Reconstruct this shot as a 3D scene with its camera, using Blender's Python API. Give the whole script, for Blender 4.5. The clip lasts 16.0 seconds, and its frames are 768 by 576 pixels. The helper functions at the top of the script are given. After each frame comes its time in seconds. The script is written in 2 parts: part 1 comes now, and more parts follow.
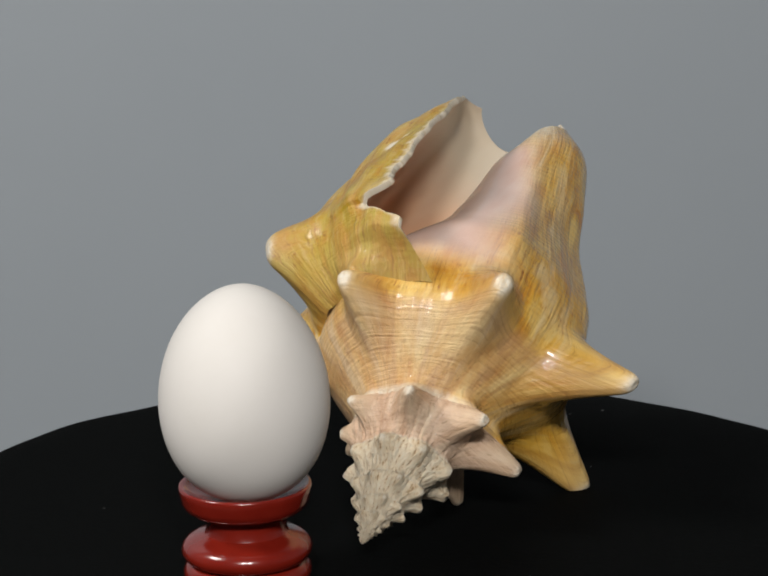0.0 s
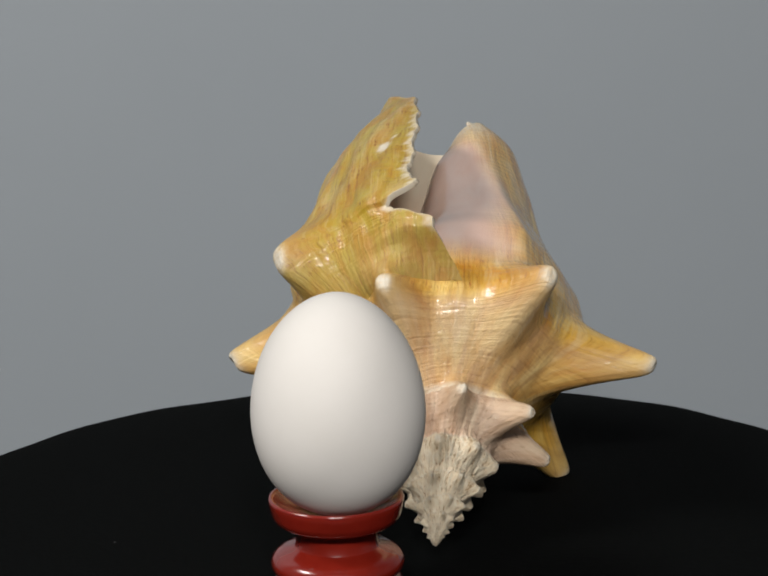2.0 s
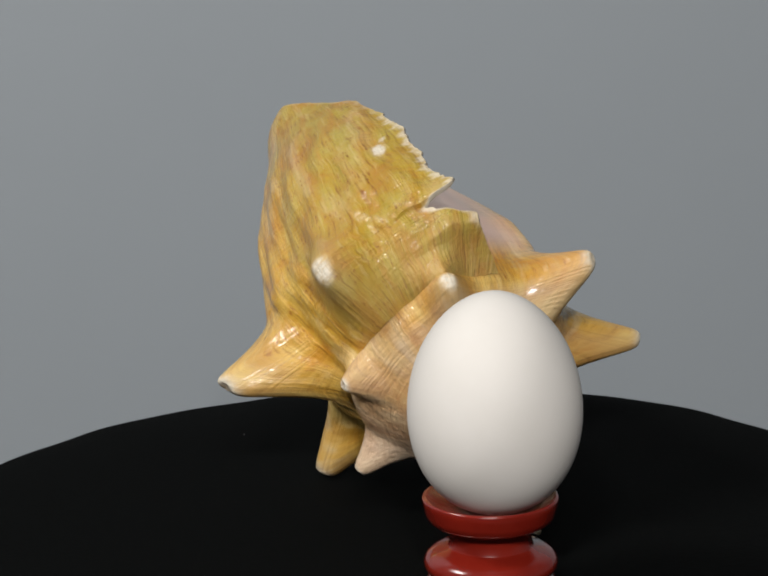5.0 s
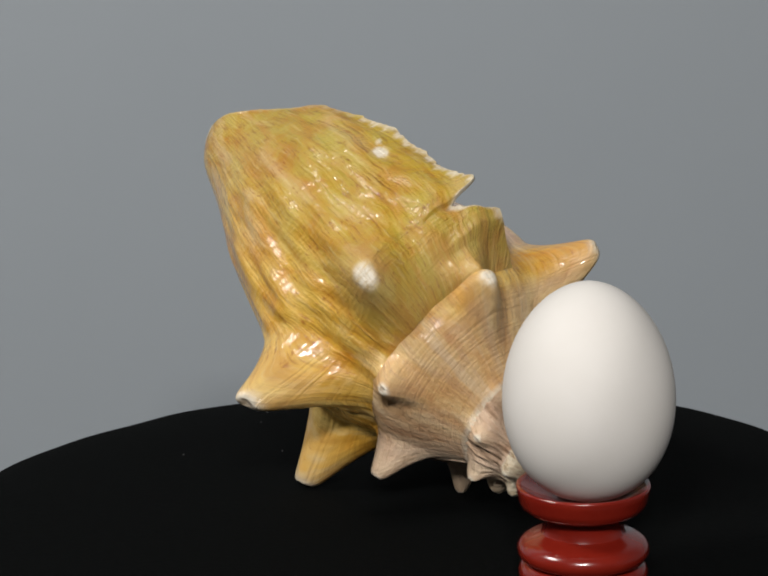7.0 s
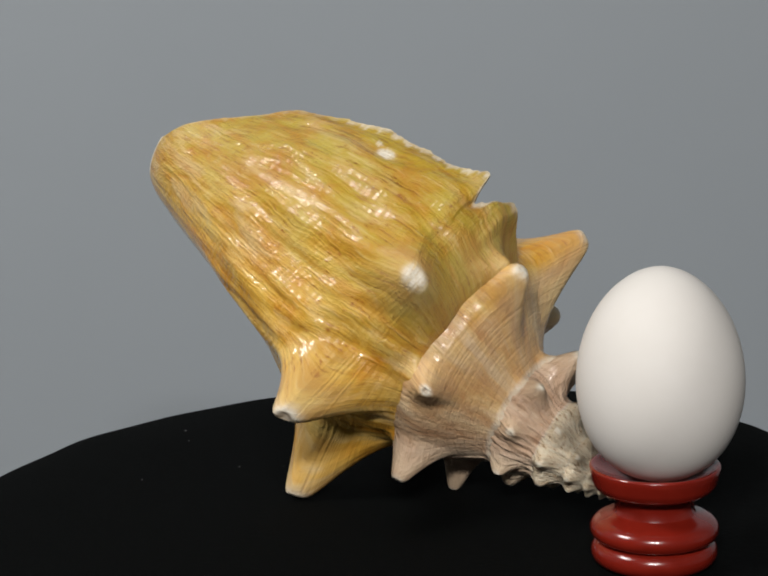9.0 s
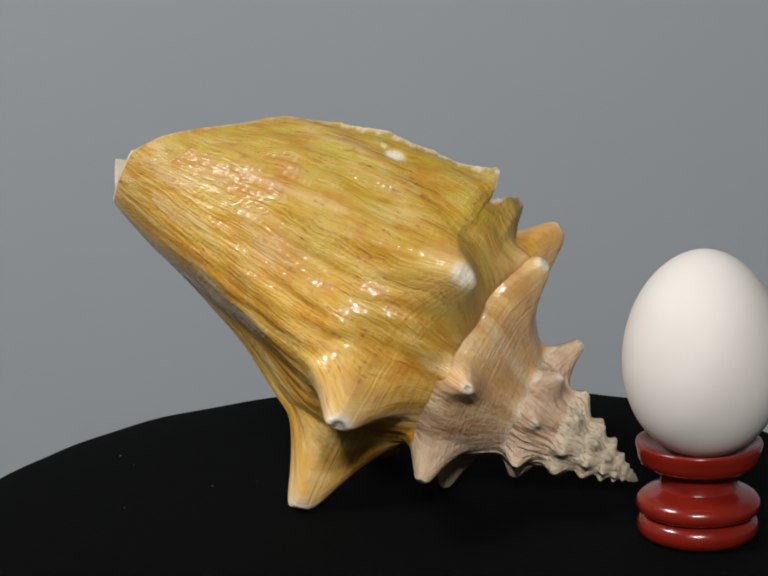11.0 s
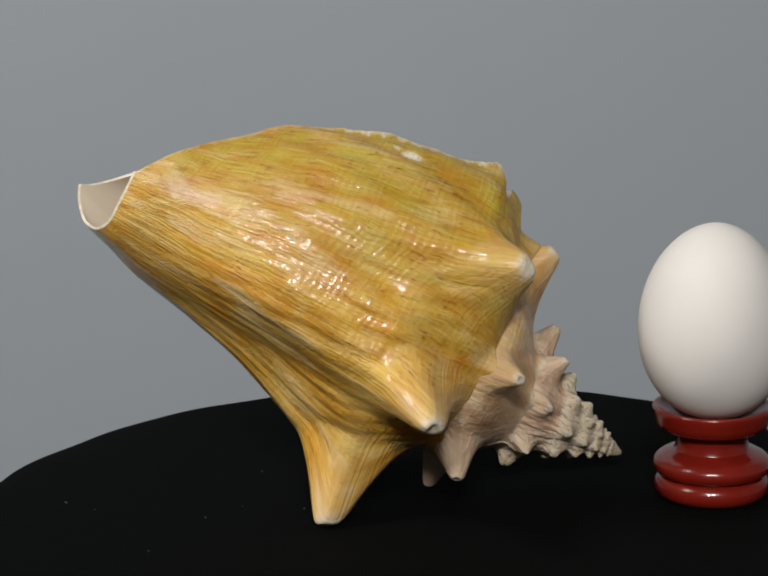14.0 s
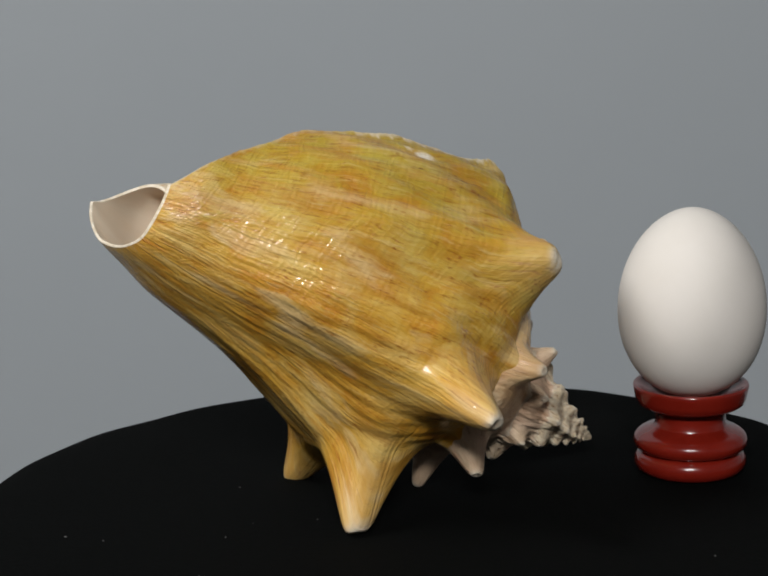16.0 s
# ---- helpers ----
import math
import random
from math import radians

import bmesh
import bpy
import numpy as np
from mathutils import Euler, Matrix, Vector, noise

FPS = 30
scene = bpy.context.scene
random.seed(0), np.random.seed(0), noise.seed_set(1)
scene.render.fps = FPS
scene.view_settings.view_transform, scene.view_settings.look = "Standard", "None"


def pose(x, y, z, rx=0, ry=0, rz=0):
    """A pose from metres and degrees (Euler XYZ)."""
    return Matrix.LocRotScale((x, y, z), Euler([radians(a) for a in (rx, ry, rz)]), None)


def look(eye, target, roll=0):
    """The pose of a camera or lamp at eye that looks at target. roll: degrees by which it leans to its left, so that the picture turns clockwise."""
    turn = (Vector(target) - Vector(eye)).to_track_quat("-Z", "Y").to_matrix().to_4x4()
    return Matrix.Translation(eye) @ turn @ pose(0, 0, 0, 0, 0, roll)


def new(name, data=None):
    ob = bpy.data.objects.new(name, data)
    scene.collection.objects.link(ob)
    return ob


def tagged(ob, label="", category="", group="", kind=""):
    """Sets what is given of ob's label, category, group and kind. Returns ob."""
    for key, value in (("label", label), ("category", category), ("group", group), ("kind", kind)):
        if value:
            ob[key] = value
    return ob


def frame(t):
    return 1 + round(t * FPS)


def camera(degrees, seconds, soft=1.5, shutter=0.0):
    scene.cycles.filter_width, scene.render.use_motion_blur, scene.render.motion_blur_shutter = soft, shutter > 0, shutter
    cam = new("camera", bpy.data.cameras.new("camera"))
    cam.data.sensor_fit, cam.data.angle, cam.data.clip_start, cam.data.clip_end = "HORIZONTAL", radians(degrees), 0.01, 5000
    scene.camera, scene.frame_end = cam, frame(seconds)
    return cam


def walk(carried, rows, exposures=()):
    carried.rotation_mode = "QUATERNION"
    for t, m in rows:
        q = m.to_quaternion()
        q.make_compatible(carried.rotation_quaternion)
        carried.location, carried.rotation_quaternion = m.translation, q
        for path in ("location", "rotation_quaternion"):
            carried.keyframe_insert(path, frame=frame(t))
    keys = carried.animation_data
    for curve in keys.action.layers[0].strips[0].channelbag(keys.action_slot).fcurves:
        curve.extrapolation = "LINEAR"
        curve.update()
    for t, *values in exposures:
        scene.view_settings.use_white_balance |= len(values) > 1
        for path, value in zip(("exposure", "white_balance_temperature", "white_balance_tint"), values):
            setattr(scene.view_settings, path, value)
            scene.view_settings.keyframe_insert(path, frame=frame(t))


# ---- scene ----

cam = camera(20.0078, 16.0, soft=2.0)
CAM_POSE = pose(0, -0.6110, 0.20222, 77.1928, 1.1078, 0.8154)
walk(cam, [(0, CAM_POSE), (16, CAM_POSE)])

# ---- light ----
world = bpy.data.worlds.new("room_air")
world.use_nodes = True
world.node_tree.nodes["Background"].inputs[0].default_value = (0.75, 0.82, 1.0, 1)
world.node_tree.nodes["Background"].inputs[1].default_value = 0.03
scene.world = world
scene.view_settings.exposure = -0.36


def area_lamp(name, eye, target, watts, w, h, colour):
    data = bpy.data.lights.new(name, "AREA")
    data.shape, data.size, data.size_y, data.energy, data.color = "RECTANGLE", w, h, watts, colour
    ob = new(name, data)
    ob.matrix_world = look(eye, target)
    return tagged(ob, "white lamp panel out of view that lights the table", "lamp")


for lamp_x in (-0.09, 0.05):
    area_lamp("studio_lamp", (lamp_x, -0.80, 0.50), (0, 0, 0.05), 3.8, 0.07, 0.06, (1.0, 0.97, 0.94))
# added fill lamp, out of view at upper left; brightens the wall's left side
area_lamp("ceiling_lamp", (-1.15, -0.35, 1.3), (0.0, 0.1, 0), 20.0, 0.5, 0.3, (1.0, 0.97, 0.93))


# ---- materials ----
def material(name):
    m = bpy.data.materials.new(name)
    m.use_nodes = True
    return m, m.node_tree.nodes, m.node_tree.links, m.node_tree.nodes["Principled BSDF"]


def node(nodes, kind, **values):
    n = nodes.new(kind)
    for k, v in values.items():
        if k in ("operation", "blend_type", "data_type", "attribute_name", "interpolation_type"):
            if k == "operation":
                n.operation = v
            elif k == "blend_type":
                n.blend_type = v
            elif k == "data_type":
                n.data_type = v
            elif k == "attribute_name":
                n.attribute_name = v
        else:
            n.inputs[k.replace("_", " ")].default_value = v
    return n


def mapped(nodes, links, source, scale):
    m = nodes.new("ShaderNodeMapping")
    m.inputs["Scale"].default_value = scale
    links.new(source, m.inputs["Vector"])
    return m.outputs["Vector"]


def noise_tex(nodes, links, vector, scale, detail=4.0, rough=0.55, distortion=0.0):
    n = node(nodes, "ShaderNodeTexNoise", Scale=scale, Detail=detail, Roughness=rough, Distortion=distortion)
    links.new(vector, n.inputs["Vector"])
    return n.outputs["Fac"]


def ramp(nodes, links, fac, *stops):
    r = nodes.new("ShaderNodeValToRGB")
    while len(r.color_ramp.elements) < len(stops):
        r.color_ramp.elements.new(0.5)
    for e, (pos, col) in zip(r.color_ramp.elements, stops):
        e.position = pos
        e.color = (*col, 1) if len(col) == 3 else col
    links.new(fac, r.inputs["Fac"])
    return r.outputs["Color"]


def blend(nodes, links, fac, a, b, mode="MIX"):
    n = nodes.new("ShaderNodeMix")
    n.data_type, n.blend_type = "RGBA", mode
    for sock, value in ((n.inputs[0], fac), (n.inputs[6], a), (n.inputs[7], b)):
        if hasattr(value, "is_linked"):
            links.new(value, sock)
        elif isinstance(value, (int, float)):
            sock.default_value = value
        else:
            sock.default_value = (*value, 1)
    return n.outputs[2]


def calc(nodes, links, op, a, b=0.0):
    n = nodes.new("ShaderNodeMath")
    n.operation, n.use_clamp = op, False
    for sock, value in zip(n.inputs, (a, b)):
        if hasattr(value, "is_linked"):
            links.new(value, sock)
        else:
            sock.default_value = value
    return n.outputs[0]


def bump(nodes, links, height, strength, distance, normal=None):
    b = nodes.new("ShaderNodeBump")
    b.inputs["Strength"].default_value, b.inputs["Distance"].default_value = strength, distance
    links.new(height, b.inputs["Height"])
    if normal is not None:
        links.new(normal, b.inputs["Normal"])
    return b.outputs["Normal"]


TAN = ((0.66, 0.275, 0.018), (0.76, 0.43, 0.060), (0.84, 0.58, 0.17))
OCHRE = ((0.45, 0.212, 0.010), (0.46, 0.302, 0.018), (0.48, 0.368, 0.050))


def shell_material():
    m, nodes, links, bsdf = material("conch_outer_shell")
    coil = node(nodes, "ShaderNodeAttribute", attribute_name="coil").outputs["Vector"]
    zone = nodes.new("ShaderNodeSeparateXYZ")
    links.new(node(nodes, "ShaderNodeAttribute", attribute_name="zone").outputs["Vector"], zone.inputs[0])
    yellow, spire, tip = zone.outputs
    extra = nodes.new("ShaderNodeSeparateXYZ")
    links.new(node(nodes, "ShaderNodeAttribute", attribute_name="callus").outputs["Vector"], extra.inputs[0])
    callus, turned, calm = extra.outputs
    warp = node(nodes, "ShaderNodeTexNoise", Scale=55.0, Detail=3.0, Roughness=0.6)
    links.new(coil, warp.inputs["Vector"])
    push = nodes.new("ShaderNodeVectorMath")
    push.operation = "MULTIPLY_ADD"
    links.new(warp.outputs["Color"], push.inputs[0])
    push.inputs[1].default_value = (0.0030, 0.0030, 0.0)
    links.new(coil, push.inputs[2])
    bent = push.outputs[0]

    def add(a, b):
        return calc(nodes, links, "ADD", a, b)

    def mul(a, b):
        return calc(nodes, links, "MULTIPLY", a, b)

    def sub(a, b):
        return calc(nodes, links, "SUBTRACT", a, b)

    def streaks(along, across, depth, detail=4, rough=0.6, twist=0.3):
        """Long marks that follow the growth lines."""
        return noise_tex(nodes, links, mapped(nodes, links, bent, (along, across, depth)), 1.0, detail, rough, twist)

    def threads(pitch, wander):
        """Spiral cords at an even pitch that waver and fade."""
        split = nodes.new("ShaderNodeSeparateXYZ")
        links.new(bent, split.inputs[0])
        phase = add(mul(split.outputs[1], 2 * math.pi / pitch), mul(noise_tex(nodes, links, mapped(nodes, links, coil, (70, 160, 1)), 1.0, 3), wander))
        return add(mul(calc(nodes, links, "SINE", phase), 0.5), 0.5)

    lines = streaks(1500, 75, 1, 4, 0.6)
    ridges = streaks(620, 50, 7, 3, 0.55)
    dashes = streaks(1250, 150, 3, 4, 0.6)
    flame = streaks(240, 34, 5, 5, 0.62, 0.6)
    veil = streaks(120, 26, 9, 4, 0.6, 0.6)
    blotch = noise_tex(nodes, links, mapped(nodes, links, bent, (105, 58, 1)), 1.0, 6, 0.62, 0.4)
    patch = noise_tex(nodes, links, mapped(nodes, links, coil, (120, 105, 4)), 1.0, 5, 0.65, 0.4)
    fine = noise_tex(nodes, links, coil, 1600, 3, 0.6)
    crust = noise_tex(nodes, links, coil, 420, 4, 0.65)
    narrow = ramp(nodes, links, noise_tex(nodes, links, mapped(nodes, links, coil, (50, 1050, 2)), 1.0, 3, 0.55, 0.15), (0.30, (0, 0, 0)), (0.66, (1, 1, 1)))
    wide = threads(0.0023, 15.0)
    body = sub(1.0, turned)

    tan = ramp(nodes, links, blotch, (0.32, TAN[0]), (0.47, TAN[1]), (0.64, TAN[2]))
    ochre = ramp(nodes, links, blotch, (0.32, OCHRE[0]), (0.47, OCHRE[1]), (0.64, OCHRE[2]))
    mauve = ramp(nodes, links, blotch, (0.32, (0.50, 0.33, 0.23)), (0.5, (0.66, 0.49, 0.38)), (0.68, (0.76, 0.62, 0.49)))
    chalk = ramp(nodes, links, crust, (0.34, (0.48, 0.30, 0.14)), (0.43, (0.80, 0.66, 0.46)), (0.62, (0.87, 0.78, 0.61)))
    col = blend(nodes, links, yellow, tan, ochre)
    glow = ramp(nodes, links, flame, (0.47, (0, 0, 0)), (0.64, (1, 1, 1)))
    col = blend(nodes, links, mul(glow, 0.62), col, (0.52, 0.235, 0.022))
    cream = ramp(nodes, links, veil, (0.34, (1, 1, 1)), (0.46, (0, 0, 0)))
    col = blend(nodes, links, mul(cream, sub(0.68, mul(yellow, 0.36))), col, (0.80, 0.60, 0.31))
    # thin brown growth lines, thicker where they bunch
    bunch = ramp(nodes, links, patch, (0.38, (0.25, 0.25, 0.25)), (0.60, (1, 1, 1)))
    dark = ramp(nodes, links, lines, (0.34, (0.48, 0.27, 0.10)), (0.44, (1, 1, 1)))
    col = blend(nodes, links, mul(mul(bunch, body), 0.72), col, dark, "MULTIPLY")
    pale = ramp(nodes, links, lines, (0.56, (0, 0, 0)), (0.66, (1, 1, 1)))
    col = blend(nodes, links, mul(mul(pale, body), 0.32), col, (0.72, 0.56, 0.25))
    brown = ramp(nodes, links, dashes, (0.57, (1, 1, 1)), (0.64, (0.60, 0.36, 0.15)), (0.75, (0.36, 0.18, 0.07)))
    col = blend(nodes, links, mul(mul(bunch, add(mul(body, 0.6), 0.2)), add(mul(wide, 0.9), 0.3)), col, brown, "MULTIPLY")
    # spiral cords, clear on the shoulder slope and the older whorls
    band = ramp(nodes, links, narrow, (0.06, (0.62, 0.46, 0.32)), (0.4, (1, 1, 1)), (0.95, (1.06, 1.05, 1.04)))
    fade = ramp(nodes, links, patch, (0.36, (0.15, 0.15, 0.15)), (0.58, (1, 1, 1)))
    col = blend(nodes, links, mul(fade, add(mul(turned, 0.60), 0.08)), col, band, "MULTIPLY")
    # orange-brown stains, strengthened on the shoulder slope to stand in for its shade
    stain_and_shade = ramp(nodes, links, patch, (0.52, (0, 0, 0)), (0.68, (1, 1, 1)))
    col = blend(nodes, links, mul(stain_and_shade, add(mul(turned, 0.40), 0.26)), col, (0.45, 0.20, 0.024))
    early = ramp(nodes, links, spire, (0.0, (0, 0, 0)), (0.55, (1, 1, 1)))
    late = ramp(nodes, links, spire, (0.62, (0, 0, 0)), (0.95, (1, 1, 1)))
    old = blend(nodes, links, mul(fade, 0.35), mauve, band, "MULTIPLY")
    col = blend(nodes, links, mul(early, 0.85), col, old)
    col = blend(nodes, links, late, col, chalk)
    specks = ramp(nodes, links, crust, (0.33, (0.40, 0.27, 0.17)), (0.41, (1, 1, 1)))
    col = blend(nodes, links, mul(early, 0.5), col, specks, "MULTIPLY")
    col = blend(nodes, links, mul(mul(calm, calm), 0.22), col, (0.72, 0.55, 0.32))
    worn = mul(calc(nodes, links, "MINIMUM", tip, 1.0), ramp(nodes, links, crust, (0.30, (0.35, 0.35, 0.35)), (0.55, (1, 1, 1))))
    col = blend(nodes, links, worn, col, (0.79, 0.72, 0.59))
    # shade inside the open spine ends, put into the colour over shallow dents
    hollow_shade = mul(calc(nodes, links, "MAXIMUM", sub(tip, 1.0), 0.0), 0.8)
    col = blend(nodes, links, hollow_shade, col, (0.36, 0.28, 0.20))
    pink = ramp(nodes, links, blotch, (0.3, (0.80, 0.54, 0.44)), (0.7, (0.85, 0.66, 0.58)))
    col = blend(nodes, links, callus, col, pink)
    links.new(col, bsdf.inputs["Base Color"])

    gloss = ramp(nodes, links, blotch, (0.3, (0.34, 0.34, 0.34)), (0.7, (0.50, 0.50, 0.50)))
    gloss = blend(nodes, links, yellow, gloss, (0.56, 0.56, 0.56))
    links.new(blend(nodes, links, early, gloss, (0.60, 0.60, 0.60)), bsdf.inputs["Roughness"])
    dull = mul(sub(1.0, mul(calm, 0.6)), sub(1.0, mul(early, 0.75)))
    dull = mul(dull, sub(1.0, mul(yellow, 0.55)))
    links.new(mul(dull, sub(1.0, mul(calc(nodes, links, "MINIMUM", tip, 1.0), 0.9))), bsdf.inputs["Coat Weight"])
    bsdf.inputs["Coat Roughness"].default_value = 0.07

    smoothed = sub(1.0, callus)
    height = add(mul(ridges, 0.9), mul(lines, 0.45))
    height = mul(add(height, mul(flame, 0.5)), add(mul(body, 0.75), 0.25))
    height = add(height, add(mul(narrow, add(mul(turned, 0.24), 0.03)), mul(wide, add(mul(body, 0.05), 0.01))))
    n1 = bump(nodes, links, mul(add(height, blotch), smoothed), 0.68, 0.0011)
    n2 = bump(nodes, links, mul(crust, add(mul(early, 0.6), mul(late, 0.7))), 0.7, 0.0018, n1)
    n3 = bump(nodes, links, fine, 0.25, 0.0004, n2)
    links.new(n3, bsdf.inputs["Normal"])
    sheen = add(add(mul(ridges, 0.7), mul(flame, 0.8)), add(mul(wide, 0.18), mul(blotch, 0.8)))
    links.new(bump(nodes, links, mul(sheen, smoothed), 0.45, 0.0011), bsdf.inputs["Coat Normal"])
    return m


def lining_material():
    m, nodes, links, bsdf = material("conch_lining")
    zone = nodes.new("ShaderNodeSeparateXYZ")
    links.new(node(nodes, "ShaderNodeAttribute", attribute_name="zone").outputs["Vector"], zone.inputs[0])
    coil = node(nodes, "ShaderNodeAttribute", attribute_name="coil").outputs["Vector"]
    soft = noise_tex(nodes, links, mapped(nodes, links, coil, (90, 30, 1)), 1.0, 3, 0.5)
    deep = ramp(nodes, links, soft, (0.3, (0.84, 0.46, 0.25)), (0.7, (0.87, 0.54, 0.34)))
    cream = ramp(nodes, links, soft, (0.3, (0.85, 0.73, 0.56)), (0.7, (0.88, 0.78, 0.62)))
    links.new(blend(nodes, links, zone.outputs[0], deep, cream), bsdf.inputs["Base Color"])
    bsdf.inputs["Roughness"].default_value = 0.30
    bsdf.inputs["Coat Weight"].default_value = 0.2
    links.new(bump(nodes, links, soft, 0.2, 0.0006), bsdf.inputs["Normal"])
    return m


def rim_material():
    m, nodes, links, bsdf = material("conch_lip_rim")
    coil = node(nodes, "ShaderNodeAttribute", attribute_name="coil").outputs["Vector"]
    n = noise_tex(nodes, links, coil, 700, 4, 0.65)
    links.new(ramp(nodes, links, n, (0.3, (0.56, 0.45, 0.29)), (0.5, (0.78, 0.70, 0.56)), (0.8, (0.86, 0.81, 0.71))), bsdf.inputs["Base Color"])
    bsdf.inputs["Roughness"].default_value = 0.6
    links.new(bump(nodes, links, n, 0.6, 0.0006), bsdf.inputs["Normal"])
    return m


def object_noise(nodes, links, scale, detail=4.0, rough=0.6):
    return noise_tex(nodes, links, nodes.new("ShaderNodeTexCoord").outputs["Object"], scale, detail, rough)


def plain_material(name, low, high, scale, roughness, bump_strength=0.0, bump_distance=0.0005, detail=4.0):
    m, nodes, links, bsdf = material(name)
    n = object_noise(nodes, links, scale, detail)
    links.new(ramp(nodes, links, n, (0.3, low), (0.7, high)), bsdf.inputs["Base Color"])
    bsdf.inputs["Roughness"].default_value = roughness
    if bump_strength:
        links.new(bump(nodes, links, n, bump_strength, bump_distance), bsdf.inputs["Normal"])
    return m, nodes, links, bsdf


SHELL = shell_material()
LINING = lining_material()
RIM = rim_material()
EGG, _, _, egg_bsdf = plain_material("egg_shell", (0.72, 0.69, 0.645), (0.75, 0.72, 0.68), 60, 0.62, 0.0)
egg_bsdf.inputs["Specular IOR Level"].default_value = 0.3
VELVET, _, _, velvet_bsdf = plain_material("black_velvet", (0.0010, 0.0013, 0.0013), (0.0022, 0.0027, 0.0027), 900, 0.95, 0.5, 0.0006)
velvet_bsdf.inputs["Specular IOR Level"].default_value = 0.05
LACQUER, _, _, lac_bsdf = plain_material("red_lacquer", (0.17, 0.010, 0.005), (0.21, 0.014, 0.007), 120, 0.22, 0.05, 0.0003)
lac_bsdf.inputs["Coat Weight"].default_value = 0.5
WALL, _, _, _ = plain_material("grey_wall_paint", (0.47, 0.518, 0.56), (0.48, 0.528, 0.57), 9, 0.85, 0.12, 0.0006)
ROOM, _, _, _ = plain_material("room_paint", (0.30, 0.31, 0.32), (0.34, 0.35, 0.36), 3, 0.9)
TABLE, _, _, _ = plain_material("dark_table_top", (0.02, 0.02, 0.02), (0.03, 0.03, 0.03), 30, 0.6)
LINT, _, _, _ = plain_material("grey_lint", (0.10, 0.10, 0.10), (0.16, 0.16, 0.16), 900, 0.9)


# ---- mesh helpers ----
def link_mesh(name, verts, faces, mat, parent=None, label="", smooth=True):
    me = bpy.data.meshes.new(name)
    me.from_pydata([tuple(v) for v in verts], [], [tuple(f) for f in faces])
    me.materials.append(mat)
    me.polygons.foreach_set("use_smooth", [smooth] * len(me.polygons))
    me.update()
    ob = new(name, me)
    if parent is not None:
        ob.parent = parent
    return tagged(ob, label)


def box(name, lo, hi, mat):
    bm = bmesh.new()
    bmesh.ops.create_cube(bm, size=1.0)
    for v in bm.verts:
        v.co = Vector([lo[i] if v.co[i] < 0 else hi[i] for i in range(3)])
    me = bpy.data.meshes.new(name)
    bm.to_mesh(me)
    bm.free()
    me.materials.append(mat)
    return new(name, me)


def lathe(name, profile, mat, parent=None, label="", segments=96, closed=False):
    """A turned solid from (radius, height) pairs."""
    n = len(profile)
    verts, faces = [], []
    for k in range(segments):
        a = 2 * math.pi * k / segments
        verts += [(r * math.cos(a), r * math.sin(a), z) for r, z in profile]
    for k in range(segments):
        j = (k + 1) % segments
        for i in range(n - 1):
            faces.append((k * n + i, j * n + i, j * n + i + 1, k * n + i + 1))
        if closed:
            faces.append((k * n + n - 1, j * n + n - 1, j * n, k * n))
    return link_mesh(name, verts, faces, mat, parent, label)


# ---- the room ----
WALL_Y = 0.55
box("wall_back", (-1.6, WALL_Y, -0.30), (1.6, WALL_Y + 0.1, 2.0), WALL)
for nm, lo, hi in (("wall_left", (-1.7, -2.0, -0.30), (-1.6, WALL_Y + 0.1, 2.0)), ("wall_right", (1.6, -2.0, -0.30), (1.7, WALL_Y + 0.1, 2.0)),
                   ("wall_front", (-1.7, -2.1, -0.30), (1.7, -2.0, 2.0)), ("ceiling", (-1.7, -2.1, 2.0), (1.7, WALL_Y + 0.1, 2.1))):
    box(nm, lo, hi, ROOM)
box("tabletop", (-1.6, -2.0, -0.30), (1.6, WALL_Y, -0.25), TABLE)
for ob in list(scene.objects):
    if ob.name.startswith(("wall", "ceiling", "tabletop")) and ob.type == "MESH":
        tagged(ob, "matte blue-grey painted wall behind the table" if ob.name == "wall_back" else "plain matte room surface", "wall" if "wall" in ob.name else ob.name, kind="structure")

# ---- the turntable ----
turntable = tagged(new("turntable"), "round turntable covered with black velvet cloth", "turntable")


def cloth_edge(a):
    """Radius and height of the cloth's edge, in metres, by the angle round the turning axis."""
    r = 135.5 - 3.78 * math.cos(a) + 8.3 * math.sin(a) + 3.72 * math.cos(2 * a) - 0.84 * math.sin(2 * a)
    z = -0.71 - 2.53 * math.cos(a) - 3.17 * math.sin(a)
    return r * 0.001015 + 0.0005 * math.sin(13 * a) + 0.0004 * math.sin(23 * a + 1), z * 0.001


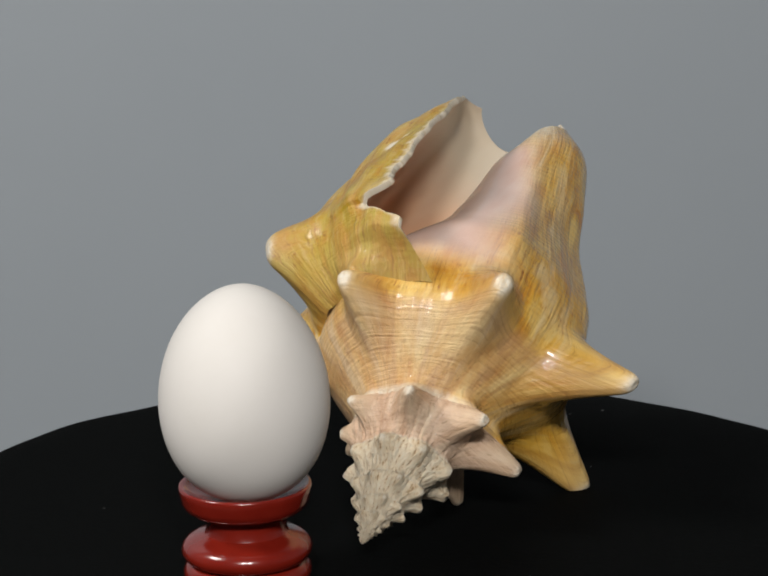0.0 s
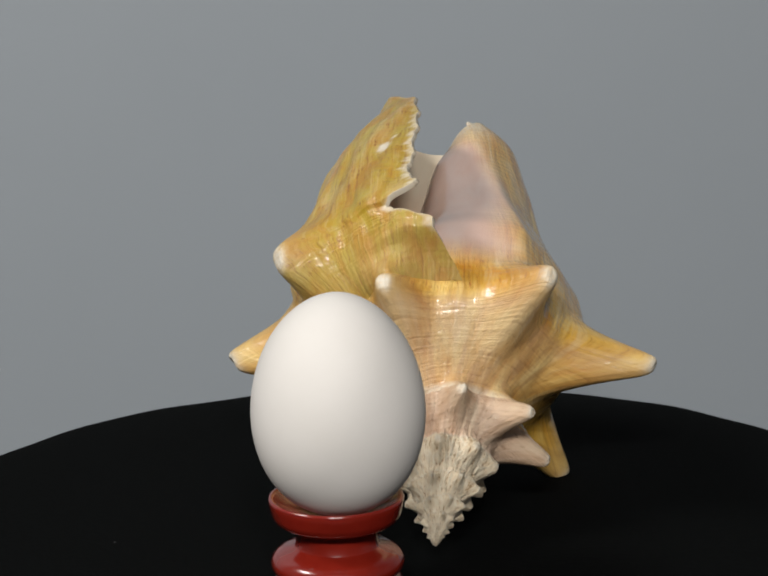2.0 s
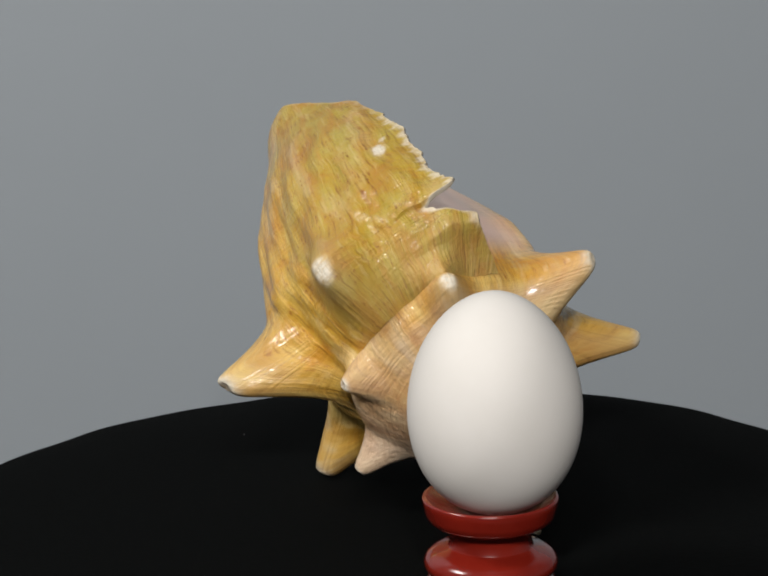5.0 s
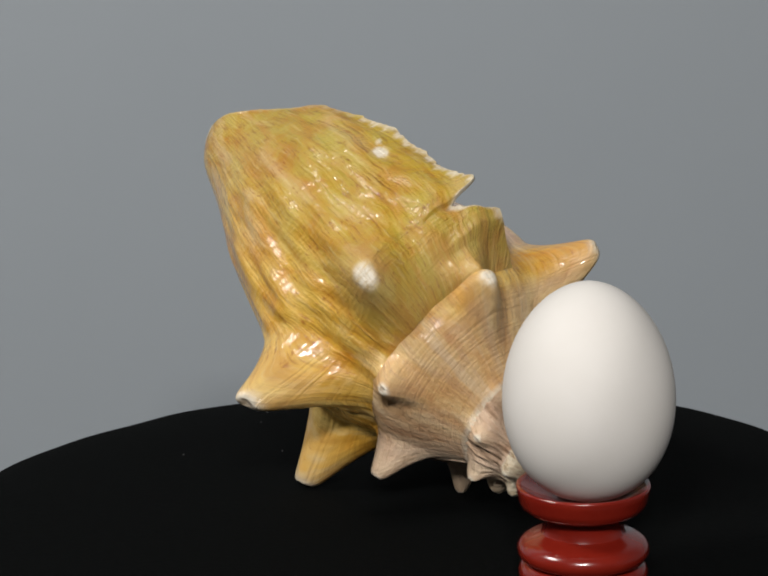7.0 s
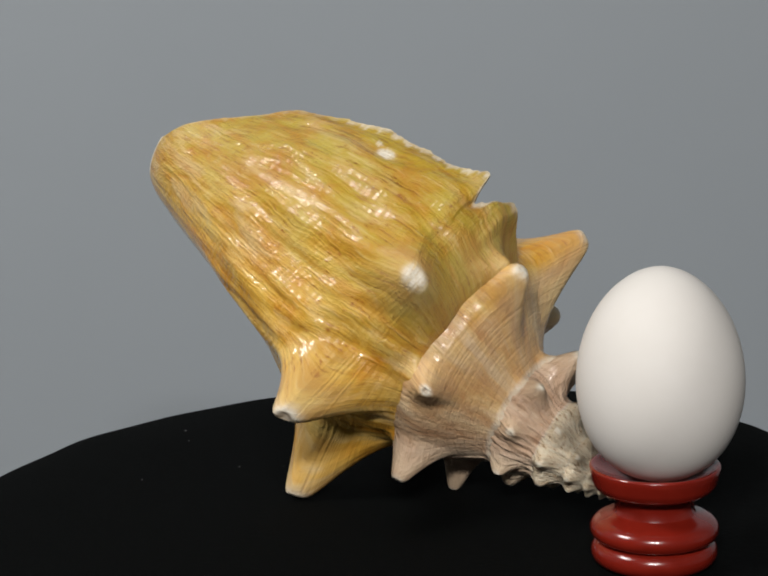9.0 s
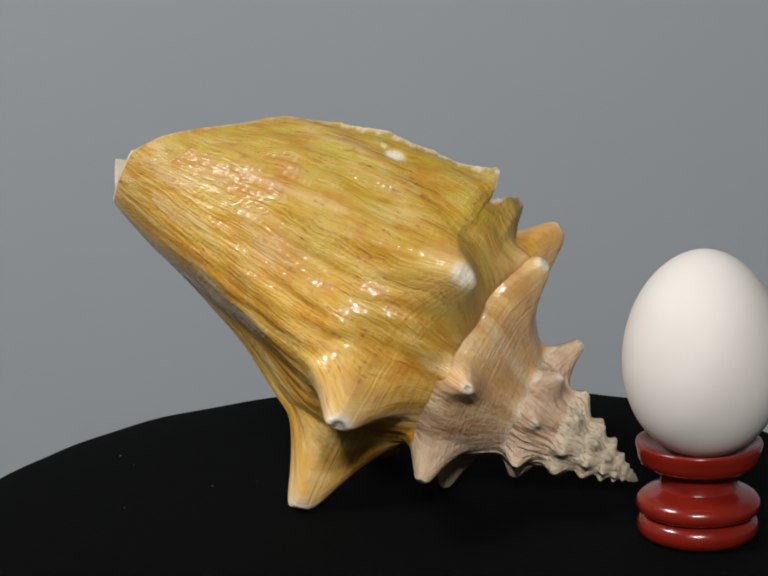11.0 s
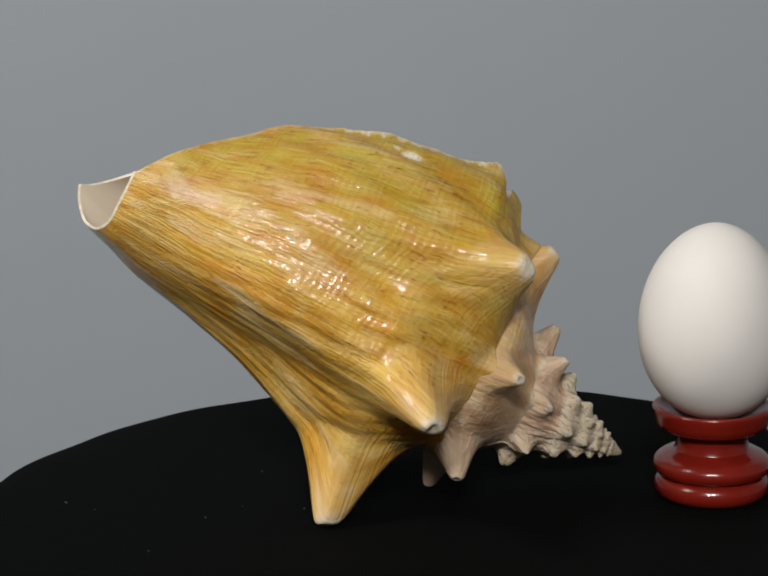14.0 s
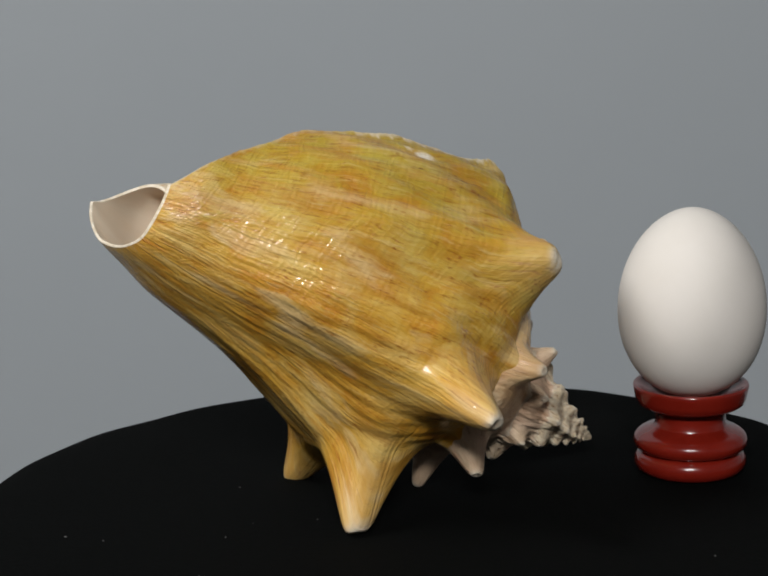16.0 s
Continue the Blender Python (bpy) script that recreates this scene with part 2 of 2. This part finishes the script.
def velvet_cloth():
    rings = [(0.0, 0.0), (0.2, 0.0), (0.4, 0.0), (0.6, 0.0), (0.72, 0.0), (0.8, 0.0), (0.88, 0.0), (0.94, 0.0), (0.975, -0.0003), (0.992, -0.0011), (1.0, -0.0032), (1.003, -0.008), (1.008, -0.02), (1.015, -0.060), (1.02, -0.245)]
    n, verts, faces = 240, [], []
    for k in range(n):
        a = 2 * math.pi * k / n
        edge, lift = cloth_edge(a)
        for f, z in rings:
            fold = 1 + (0.012 * math.sin(17 * a) if z < -0.01 else 0)
            t = min(max((f - 0.66) / 0.34, 0), 1)
            r = edge * f * fold
            verts.append((r * math.cos(a), r * math.sin(a), z + lift * t * t))
    m = len(rings)
    for k in range(n):
        j = (k + 1) % n
        for i in range(m - 1):
            faces.append((k * m + i, j * m + i, j * m + i + 1, k * m + i + 1))
    return link_mesh("cloth", verts, faces, VELVET, turntable, "black velvet cloth draped over the disc")


velvet_cloth()


def lint_flecks():
    """Loose pale dust on the cloth."""
    rng = random.Random(5)
    spots = [(0.0225, 0.0618), (0.0503, 0.0268), (0.0121, 0.0348), (0.0065, 0.0884)] + [(rng.uniform(-0.1, 0.1), rng.uniform(-0.1, 0.1)) for _ in range(4)]
    verts, faces = [], []
    for x, y in spots:
        a, r = rng.uniform(0, 6.28), rng.uniform(0.00018, 0.00042)
        n = len(verts)
        for k in range(4):
            b = a + k * math.pi / 2
            verts.append((x + r * math.cos(b) * (1.6 if k % 2 else 0.7), y + r * math.sin(b), 0.0002))
        verts.append((x, y, 0.0005))
        faces += [(n + k, n + (k + 1) % 4, n + 4) for k in range(4)]
    return tagged(link_mesh("lint", verts, faces, LINT, turntable, "pale lint flecks on the black cloth"), kind="stuff")


lint_flecks()
platter = lathe("platter", [(0.0005, -0.250), (0.118, -0.250), (0.12, -0.248), (0.12, -0.009), (0.118, -0.007), (0.0005, -0.007)], TABLE, turntable, "round platter under the cloth")

# ---- the conch shell ----
conch = tagged(new("conch_shell"), "glossy yellow-brown spiny conch shell resting on its spines", "seashell")
APEX = np.array((-0.01795, -0.05986, 0.00635))
AXIS = np.array((0.32708, 0.79917, 0.50432))
UP = np.array((-0.19102, -0.46674, 0.86352))
SIDE = np.cross(AXIS, UP)
LIP_ANGLE = -9.0


def smooth(x, a, b):
    t = np.clip((x - a) / (b - a), 0, 1)
    return t * t * (3 - 2 * t)


def curve(x, xs, ys):
    """A smooth curve through a few pairs."""
    xs, ys = np.array(xs, float), np.array(ys, float)
    d = np.diff(ys) / np.diff(xs)
    m = np.concatenate(([d[0]], np.where(d[1:] * d[:-1] > 0, 2 * d[1:] * d[:-1] / (d[1:] + d[:-1] + 1e-12), 0), [d[-1]]))
    x = np.clip(x, xs[0], xs[-1])
    i = np.clip(np.searchsorted(xs, x) - 1, 0, len(xs) - 2)
    h = xs[i + 1] - xs[i]
    t = (x - xs[i]) / h
    return ((2 * t**3 - 3 * t**2 + 1) * ys[i] + (t**3 - 2 * t**2 + t) * h * m[i] + (-2 * t**3 + 3 * t**2) * ys[i + 1] + (t**3 - t**2) * h * m[i + 1])


def shoulder_s(psi):
    """Distance of the shoulder from the apex along the axis, in mm, by the angle grown back from the lip."""
    body = curve(psi, (-30, 10, 40, 90, 145, 205, 265, 316, 369, 426, 481, 539, 599, 646, 700, 790, 850), (74, 78, 78, 82, 83, 77, 70, 65.5, 61.5, 59.5, 57.5, 52, 46.5, 43, 40, 37.5, 35.5))
    return np.where(psi < 850, body, 35.5 * 0.68 ** ((psi - 850) / 360))


def shoulder_r(psi):
    return np.where(psi < 850, curve(psi, (316, 369, 426, 481, 539, 599, 646, 700, 790, 850), (37, 35, 31.3, 26.8, 22.3, 19.3, 17.5, 16.5, 15, 14)), 0.41 * shoulder_s(psi))


def core_r(s):
    return curve(s, (55, 70, 80, 90, 100, 110, 122, 140, 157, 167, 176, 184), (36, 37, 38, 37, 33.5, 29.5, 25, 20.5, 17, 13.5, 10.5, 6.5))


def lip_r(s):
    return curve(s, (58, 64, 66, 68.6, 70, 75, 80, 86, 93, 112, 140, 158, 167, 174, 178, 184), (30, 34.5, 38.5, 46, 55, 59, 61.5, 60.5, 59.5, 53.5, 42, 33, 30.5, 24, 15, 7))


def lip_back(s):
    """How far the lip's edge lies back from its foremost line, in degrees."""
    e = curve(s, (60, 64, 66, 68.6, 70, 72, 73.6, 75.4, 77.2, 80.5, 86, 95, 112, 140, 158, 167, 174, 178, 184), (-25, -22, -17.5, -10.5, -7, -6.5, -2.0, 2.5, 5, -2, 0, 0, 0, 5, 22, 36, 52, 61, 66))
    ragged = 0.5 * np.sin(s * 0.43) + 0.3 * np.sin(s * 1.17 + 1) * np.sin(s * 0.21) + 0.25 * np.sin(s * 2.9) * np.sin(s * 0.37 + 2)
    ragged = ragged * (1 + 1.6 * np.exp(-(((s - 76) / 9) ** 2)))
    return e + ragged * smooth(s, 64, 72) * (1 - smooth(s, 160, 175))


def base_r(psi, s):
    low = 1 - smooth(s, 90, 130)
    high = smooth(s, 110, 185)
    lip = 1 - smooth(psi, 2 - 26 * low + 10 * high, 132 - 22 * low + 30 * high)
    outer = lip * lip_r(s) + (1 - lip) * (core_r(s) - 3.6 * smooth(s, 158, 182) * smooth(psi, 165, 230))
    ss = np.maximum(shoulder_s(psi), 0.01)
    scaled = shoulder_r(psi) * core_r(80 * s / ss) / 38
    inner = smooth(psi, 360, 500)
    fold = 1 - 0.9 * smooth(psi, 308, 390) * smooth(s, 140, 172)
    fold = fold * (1 - 0.42 * smooth(psi, 325, 400) * smooth(s, 76, 108))
    return ((1 - inner) * outer + inner * scaled) * fold


# spines: growth angle, distance along the axis, radius of the tip, breadth of the base, in degrees and mm
SPINES = [(40, 71, 61.5, 15), (89, 78.5, 65, 15.5), (145, 80, 60.5, 15.5), (205, 71.5, 62, 14), (265, 64.5, 60.5, 12.5), (316, 59.5, 54.5, 13), (369, 56, 48.5, 11.5),
          (426, 55, 41.5, 8.2), (481, 53.5, 38.5, 9), (539, 48.5, 36.5, 8), (599, 42.5, 33, 9), (646, 39, 29, 8), (695, 36, 26, 7), (743, 35.5, 22.5, 6),
          (787, 35, 18.5, 6), (840, 33.5, 18, 5.5)]
while SPINES[-1][0] < 3650:
    q = SPINES[-1][0] + 46.0
    h = float(shoulder_s(np.array(q)))
    SPINES.append((q, h * 0.955, h * random.uniform(0.50, 0.57), h * 0.19))
N_BIG = 16
HOLLOW = (1, 2, 7, 8)


def to_world(phi, s, r):
    a = np.radians(phi)[..., None]
    return APEX + (s[..., None] * AXIS + r[..., None] * (np.cos(a) * UP + np.sin(a) * SIDE)) * 0.001


def profile_s(psi, v, thin=0.0):
    """Axial place of the profile's point v: 0 the suture, 0.2 the shoulder, 1 the foremost end."""
    sh = shoulder_s(psi)
    prev = shoulder_s(psi + 360)
    sut = prev + 0.045 * sh
    end = curve(psi, (0, 50, 85, 140, 172, 205, 230, 262, 300, 345, 400), (173.5, 173.2, 172.8, 174.5, 177, 181, 182, 178, 170.5, 163, 155))
    end = end + (sh * 1.55 - end) * smooth(psi, 400, 460)
    return np.where(v < 0.2, sut + (sh - sut) * (v / 0.2), sh + (end - sh) * np.clip((v - 0.2) / 0.8, 0, 1))


def shell_grid(q, v, inset=0.0, spines=True):
    """Points of the whorls. q: growth angle along the grid, v: along the profile. Returns points, angle, axial place, spine nearness and number."""
    Q, V = np.meshgrid(q, v, indexing="ij")
    s = profile_s(Q, V)
    back = lip_back(s)
    psi = np.where(Q < 110, back + (110 - back) * Q / 110, Q)
    sh = shoulder_s(psi)
    r_sut_at = profile_s(Q, np.zeros_like(Q))
    rs = base_r(psi, np.maximum(s, sh))
    r0 = np.minimum(base_r(psi + 360, np.maximum(r_sut_at, shoulder_s(psi + 360))), rs) * 0.965
    r_sh = base_r(psi, sh)
    k = np.maximum((s - r_sut_at) / np.maximum(sh - r_sut_at, 0.01), 0)
    slope = r0 + (r_sh * 1.09 - r0) * k ** (0.62 + 0.40 * smooth(psi, 40, 170)) + 0.006 * sh * np.exp(-((k / 0.07) ** 2))
    near_lip = 1 - smooth(psi, -14, 24)
    flange = np.maximum(lip_r(s), r0)
    slope = slope * (1 - near_lip) + near_lip * np.where(s < sh, np.minimum(flange, slope * 1.25), slope * 1.25)
    soft = np.maximum(sh * (0.035 + 0.03 * (1 - smooth(psi, 60, 300))), 0.02)
    gap = np.clip((slope - rs) / soft, -40, 40)
    r = rs - soft * np.log1p(np.exp(-gap)) - inset * (1 - 0.55 * smooth(s, 140, 172))
    for pk, _, _, _ in SPINES[:6]:
        r = r + 2.0 * np.exp(-((psi - pk) / 8.0) ** 2) * smooth(s, sh - 4, sh + 12) * (1 - smooth(s, 105, 158))
    r = r + 7.5 * np.exp(-(((psi - 80) / 25) ** 2)) * smooth(s, 78, 98) * (1 - smooth(s, 106, 170))
    r = r + 2.6 * np.exp(-(((psi - 268) / 30) ** 2)) * smooth(s, 112, 142) * (1 - smooth(s, 162, 178))
    worn = 0.5 * np.sin(psi * 0.11 + s * 0.05) + 0.45 * np.sin(psi * 0.23 - s * 0.09 + 1) + 0.38 * np.sin(psi * 0.41 + s * 0.16 + 2) + 0.22 * np.sin(psi * 0.83 - s * 0.2 + 2 * np.sin(s * 0.11))
    r = r + worn * np.clip(r / 45, 0, 1) ** 2 * smooth(sh, 30, 60) * (1 - smooth(s, 125, 165)) * (1 - 0.8 * smooth(psi, 190, 255)) * (1 - smooth(psi, 310, 335) * smooth(s, 70, 85))
    crust = np.sin(psi * 0.61 + 3 * s / sh) * np.sin(9 * s / sh + psi * 0.13) + 0.7 * np.sin(psi * 1.37) * np.sin(21 * s / sh + psi * 0.07)
    r = r + 0.011 * sh * crust * smooth(psi, 560, 800)
    pts = to_world(LIP_ANGLE - psi, s, np.maximum(r, 0.05))
    near, which = np.full(Q.shape, 9.0), np.full(Q.shape, -1)
    if spines:
        move = np.zeros_like(pts)
        for i, (pk, st, rt, wide) in enumerate(SPINES):
            sk = float(shoulder_s(np.array(float(pk))))
            rk = float(base_r(np.array(float(pk)), np.array(sk)))
            scale_r = max(rk, 0.5)
            rows = np.where(np.abs(q - pk) < math.degrees(2.2 * wide / scale_r) + 8)[0]
            if len(rows) == 0:
                continue
            sel = slice(rows[0], rows[-1] + 1)
            along = np.radians(psi[sel] - pk) * scale_r
            across = (s[sel] - sk) + np.maximum(sk - s[sel], 0) * 0.25
            d = np.hypot(along, across) / wide
            w = np.maximum(0, 1 - d) ** 2.1 / 0.62
            w = w / (w**9 + 1) ** (1 / 9) / 0.9897
            broad = np.exp(-(d / 0.8) ** 2)
            tip = to_world(np.array(LIP_ANGLE - pk), np.array(float(st)), np.array(float(rt)))
            foot = to_world(np.array(LIP_ANGLE - pk), np.array(sk), np.array(rk))
            amount = np.clip(0.92 * w + 0.08 * broad, 0, 1)
            amount = amount - (0.06 if i in HOLLOW else 0.012) * np.exp(-((d / 0.09) ** 2))
            move[sel] += amount[..., None] * (tip - foot)
            over = np.where(np.abs(q - pk + 360) < math.degrees(2.2 * wide / scale_r) + 24)[0] if pk > 340 else []
            if len(over):
                lap = slice(over[0], over[-1] + 1)
                d_lap = np.hypot(np.radians(psi[lap] + 360 - pk) * scale_r, (s[lap] - sk) + np.maximum(sk - s[lap], 0) * 0.25) / wide
                w_lap = np.maximum(0, 1 - d_lap) ** 2.1 / 0.62
                w_lap = 0.92 * w_lap / (w_lap**9 + 1) ** (1 / 9) / 0.9897 + 0.08 * np.exp(-(d_lap / 0.8) ** 2)
                w_lap = w_lap * (1 - smooth(k[lap], 0.0, 0.7)) * (V[lap] < 0.2)
                move[lap] += w_lap[..., None] * (tip - foot)
            better = d < near[sel]
            near[sel] = np.where(better, d, near[sel])
            which[sel] = np.where(better, i, which[sel])
        pts = pts + move
    return pts, psi, s, near, which, V


def grid_normals(p):
    n = np.cross(np.gradient(p, axis=0), np.gradient(p, axis=1))
    return n / np.maximum(np.linalg.norm(n, axis=-1, keepdims=True), 1e-12)


def sheet(name, pts, normals, coil, zone, callus, keep, mat, parent, label="", flip=True):
    """The kept quads of a grid as one mesh with its own smooth normals."""
    ni, nj = pts.shape[:2]
    idx = np.arange(ni * nj).reshape(ni, nj)
    quads = np.stack((idx[:-1, :-1], idx[1:, :-1], idx[1:, 1:], idx[:-1, 1:]), -1)[keep]
    used, inv = np.unique(quads, return_inverse=True)
    quads = inv.reshape(-1, 4)[:, ::-1] if flip else inv.reshape(-1, 4)
    me = bpy.data.meshes.new(name)
    me.from_pydata(pts.reshape(-1, 3)[used].tolist(), [], quads.tolist())
    me.materials.append(mat)
    me.polygons.foreach_set("use_smooth", [True] * len(me.polygons))
    for attr, kind, data in (("coil", "FLOAT_VECTOR", coil), ("zone", "FLOAT_VECTOR", zone), ("callus", "FLOAT_VECTOR", callus)):
        a = me.attributes.new(attr, kind, "POINT")
        a.data.foreach_set("vector", data.reshape(-1, 3)[used].astype(np.float32).ravel())
    me.update()
    me.normals_split_custom_set_from_vertices([tuple(x) for x in normals.reshape(-1, 3)[used]])
    ob = new(name, me)
    ob.parent = parent
    return tagged(ob, label)


def canal_rim(inner, q, v):
    """The strip that closes the shell's thickness round the end of the canal."""
    outer = shell_grid(q, v)[0]
    a, b = outer[:, -1], inner[:, -1]
    mid = 0.5 * (a + b) + 0.0006 * AXIS
    strip = np.stack((a, mid, b), 1)
    keep = np.broadcast_to((q[:-1] < 346)[:, None], (len(q) - 1, 2))
    blank = np.zeros(strip.shape)
    return strip, grid_normals(strip), strip.copy(), blank, blank.copy(), keep


def conch_parts():
    q = np.concatenate((np.arange(0, 560, 1.0), np.arange(560, 900, 1.5), np.arange(900, 3900, 3.0)))
    v = np.concatenate((np.linspace(0, 0.2, 34, endpoint=False), 0.2 + 0.8 * np.linspace(0, 1, 120) ** 1.25))
    pts, psi, s, near, which, V = shell_grid(q, v)
    nrm = -grid_normals(pts)
    bare = shell_grid(q, v, spines=False)[0]
    arc = np.concatenate((np.zeros((len(q), 1)), np.cumsum(np.linalg.norm(np.diff(bare, axis=1), axis=-1), axis=1)), 1)
    arc = arc - arc[:, 34:35]
    coil = np.stack((np.radians(psi) * 0.035, arc, 0.02 * np.sin(np.radians(psi / 2))), -1)
    yellow = 1 - smooth(psi, 8, 100)
    spire = 0.55 * smooth(psi, 335, 500) + 0.45 * smooth(psi, 740, 1000)
    spire = np.maximum(spire, 0.28 * smooth(-V, -0.20, -0.15) * smooth(psi, 220, 330))
    tipz = smooth(-near, -0.27, -0.12) * (which >= 0)
    tipz = tipz * (1 + smooth(-near, -0.13, -0.06) * 0.8 * np.isin(which, HOLLOW))
    chip = np.exp(-((psi - 10) / 2.2) ** 2 - ((s - 107) / 3.2) ** 2) + 0.7 * np.exp(-((psi - 7) / 1.2) ** 2 - ((s - 111.5) / 1.5) ** 2)
    tipz = np.maximum(tipz, smooth(chip, 0.3, 0.6))
    tipz = np.maximum(tipz, 0.8 * smooth(s, 172, 180) * smooth(psi, 150, 200))
    tipz = np.maximum(tipz, 0.9 * smooth(s, 148, 166) * smooth(psi, 290, 325))
    flake = (1 - smooth(q[:, None] + 0.8 * np.sin(s * 1.3) + 0.5 * np.sin(s * 3.1), 0.4, 2.6)) * smooth(s, 68, 71) * (1 - 0.6 * smooth(s, 118, 130))
    tipz = np.maximum(tipz, 0.75 * flake)
    tipz = np.maximum(tipz, 0.75 * smooth(-V, -0.016, -0.008) * smooth(psi, 250, 330))
    zone = np.stack((yellow, spire, tipz), -1)
    callus = smooth(psi + 5 * np.sin(s * 0.12), 302, 334) * smooth(s, 70, 84) * (1 - smooth(s, 140, 160)) * (V > 0.2)
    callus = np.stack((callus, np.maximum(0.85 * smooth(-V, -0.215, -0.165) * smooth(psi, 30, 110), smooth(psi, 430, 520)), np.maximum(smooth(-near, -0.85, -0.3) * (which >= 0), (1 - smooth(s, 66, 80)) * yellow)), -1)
    fq = q[:-1][:, None] + 0 * v[None, :-1]
    fn, fw = near[:-1, :-1], which[:-1, :-1]
    spine = (fn < 0.62) & (fw >= 0) & (fw < N_BIG)
    late = fq > 470
    wound = V[:-1, :-1] < np.where(fq < 470, 2.0, 0.62)
    sheet("body_whorl", pts, nrm, coil, zone, callus, ~spine & ~late, SHELL, conch, "yellow-brown streaked last whorl with a flared lip")
    sheet("spire", pts, nrm, coil, zone, callus, ~spine & late & wound, SHELL, conch, "pale pinkish-grey stepped spire with small knobs")
    for i in range(N_BIG):
        mask = spine & (fw == i) & wound
        if mask.any():
            sheet("spine", pts, nrm, coil, zone, callus, mask, SHELL, conch, "blunt spine with a worn whitish tip")
    qi = np.arange(0, 420, 2.0)
    vi = np.linspace(0.0, 1, 240)
    pi_, psi_i, s_i, _, _, Vi = shell_grid(qi, vi, inset=2.0, spines=False)
    ni_ = grid_normals(pi_)
    coil_i = np.stack((np.radians(psi_i) * 0.035, s_i * 0.001, 0 * s_i), -1)
    cream = 1 - smooth(psi_i, 2, 48) * (1 - smooth(s_i, 128, 166))
    sheet("aperture_lining", pi_, ni_, coil_i, np.stack((cream, 0 * cream, 0 * cream), -1), np.zeros(pi_.shape), np.ones((len(qi) - 1, len(vi) - 1), bool), LINING, conch, "smooth cream and pink inner lining of the shell", flip=False)
    po, _, so, _, _, _ = shell_grid(np.array([0.0, 1.0]), vi, spines=True)
    edge = np.stack((po[0], po[0] * 0.5 + pi_[0] * 0.5 + (po[0] - po[1]) * 0.6, pi_[0]), 0)
    ne = grid_normals(edge)
    rim_kept = np.broadcast_to(so[0][:-1] > 69.0, (2, len(vi) - 1))
    ce = np.broadcast_to(np.stack((0 * so[0], so[0] * 0.001, 0 * so[0]), -1), edge.shape)
    sheet("canal_rim", *canal_rim(pi_, qi, vi), RIM, conch, "thin white rim of the open siphon canal", flip=False)
    sheet("lip_rim", edge, ne, ce.copy(), np.zeros(edge.shape), np.zeros(edge.shape), rim_kept, RIM, conch, "ragged whitish rim of the outer lip", flip=False)


conch_parts()

# ---- the egg and its stand ----
EGG_XY = (-0.0467, -0.0698)
STAND_XY = (-0.0474, -0.0686)
egg = tagged(new("egg"), "smooth white hen's egg standing upright in a red stand", "egg")
stand = tagged(new("egg_stand"), "glossy red turned egg stand with three rings", "egg cup")


def egg_parts():
    prof = []
    for i in range(65):
        a = -math.pi / 2 + math.pi * i / 64
        z = 0.0498 + (0.0309 if a > 0 else 0.0262) * math.sin(a)
        r = 0.0222 * math.cos(a) ** (0.86 if a < 0 else 1.07)
        prof.append((max(r, 0.00002), z))
    lathe("shell", prof, EGG, egg, segments=128)


def ring(name, r, z0, z1, inner, label=""):
    """One rounded ring of the stand."""
    prof, h = [(inner, z0)], (z1 - z0) / 2
    bulge = min(h, 0.0042)
    for i in range(13):
        a = -math.pi / 2 + math.pi * i / 12
        prof.append((r - bulge + bulge * math.cos(a), (z0 + z1) / 2 + h * math.sin(a)))
    prof.append((inner, z1))
    return lathe(name, prof, LACQUER, stand, label)


def stand_parts():
    ring("foot_ring", 0.0168, 0.0, 0.0072, 0.0005)
    lathe("middle_ring", [(0.008, 0.0070), (0.0150, 0.0071), (0.0163, 0.0078), (0.0170, 0.0090), (0.0171, 0.0102), (0.0167, 0.0114), (0.0156, 0.0125), (0.0138, 0.0134), (0.0120, 0.0140), (0.0106, 0.0148)], LACQUER, stand)
    lathe("neck", [(0.0112, 0.0142), (0.0107, 0.0152), (0.0105, 0.0170), (0.0106, 0.0190), (0.0112, 0.0206), (0.0124, 0.0216)], LACQUER, stand)
    lathe("cup", [(0.0005, 0.0205), (0.0120, 0.0206), (0.0150, 0.0209), (0.0161, 0.0217), (0.0167, 0.0232), (0.0171, 0.0254), (0.0174, 0.0268), (0.0172, 0.0274), (0.0166, 0.0275), (0.0158, 0.0270), (0.0146, 0.0262), (0.0126, 0.0254), (0.0100, 0.0246), (0.0070, 0.0236), (0.0005, 0.0234)], LACQUER, stand)


egg_parts()
stand_parts()


# ---- turning ----
def turn(t):
    """Degrees turned by the table at t seconds."""
    k = t / 16 - 0.5
    return 8.8036 * t - 8.321 * (k * k - 0.25) + 0.2514 * (k**3 - k / 4)


def motions():
    times = [0.5 * i for i in range(33)]
    for thing, x, y in ((turntable, 0, 0), (conch, 0, 0), (egg, *EGG_XY), (stand, *STAND_XY)):
        walk(thing, [(t, pose(0, 0, 0, 0, 0, turn(t)) @ pose(x, y, 0)) for t in times])


motions()
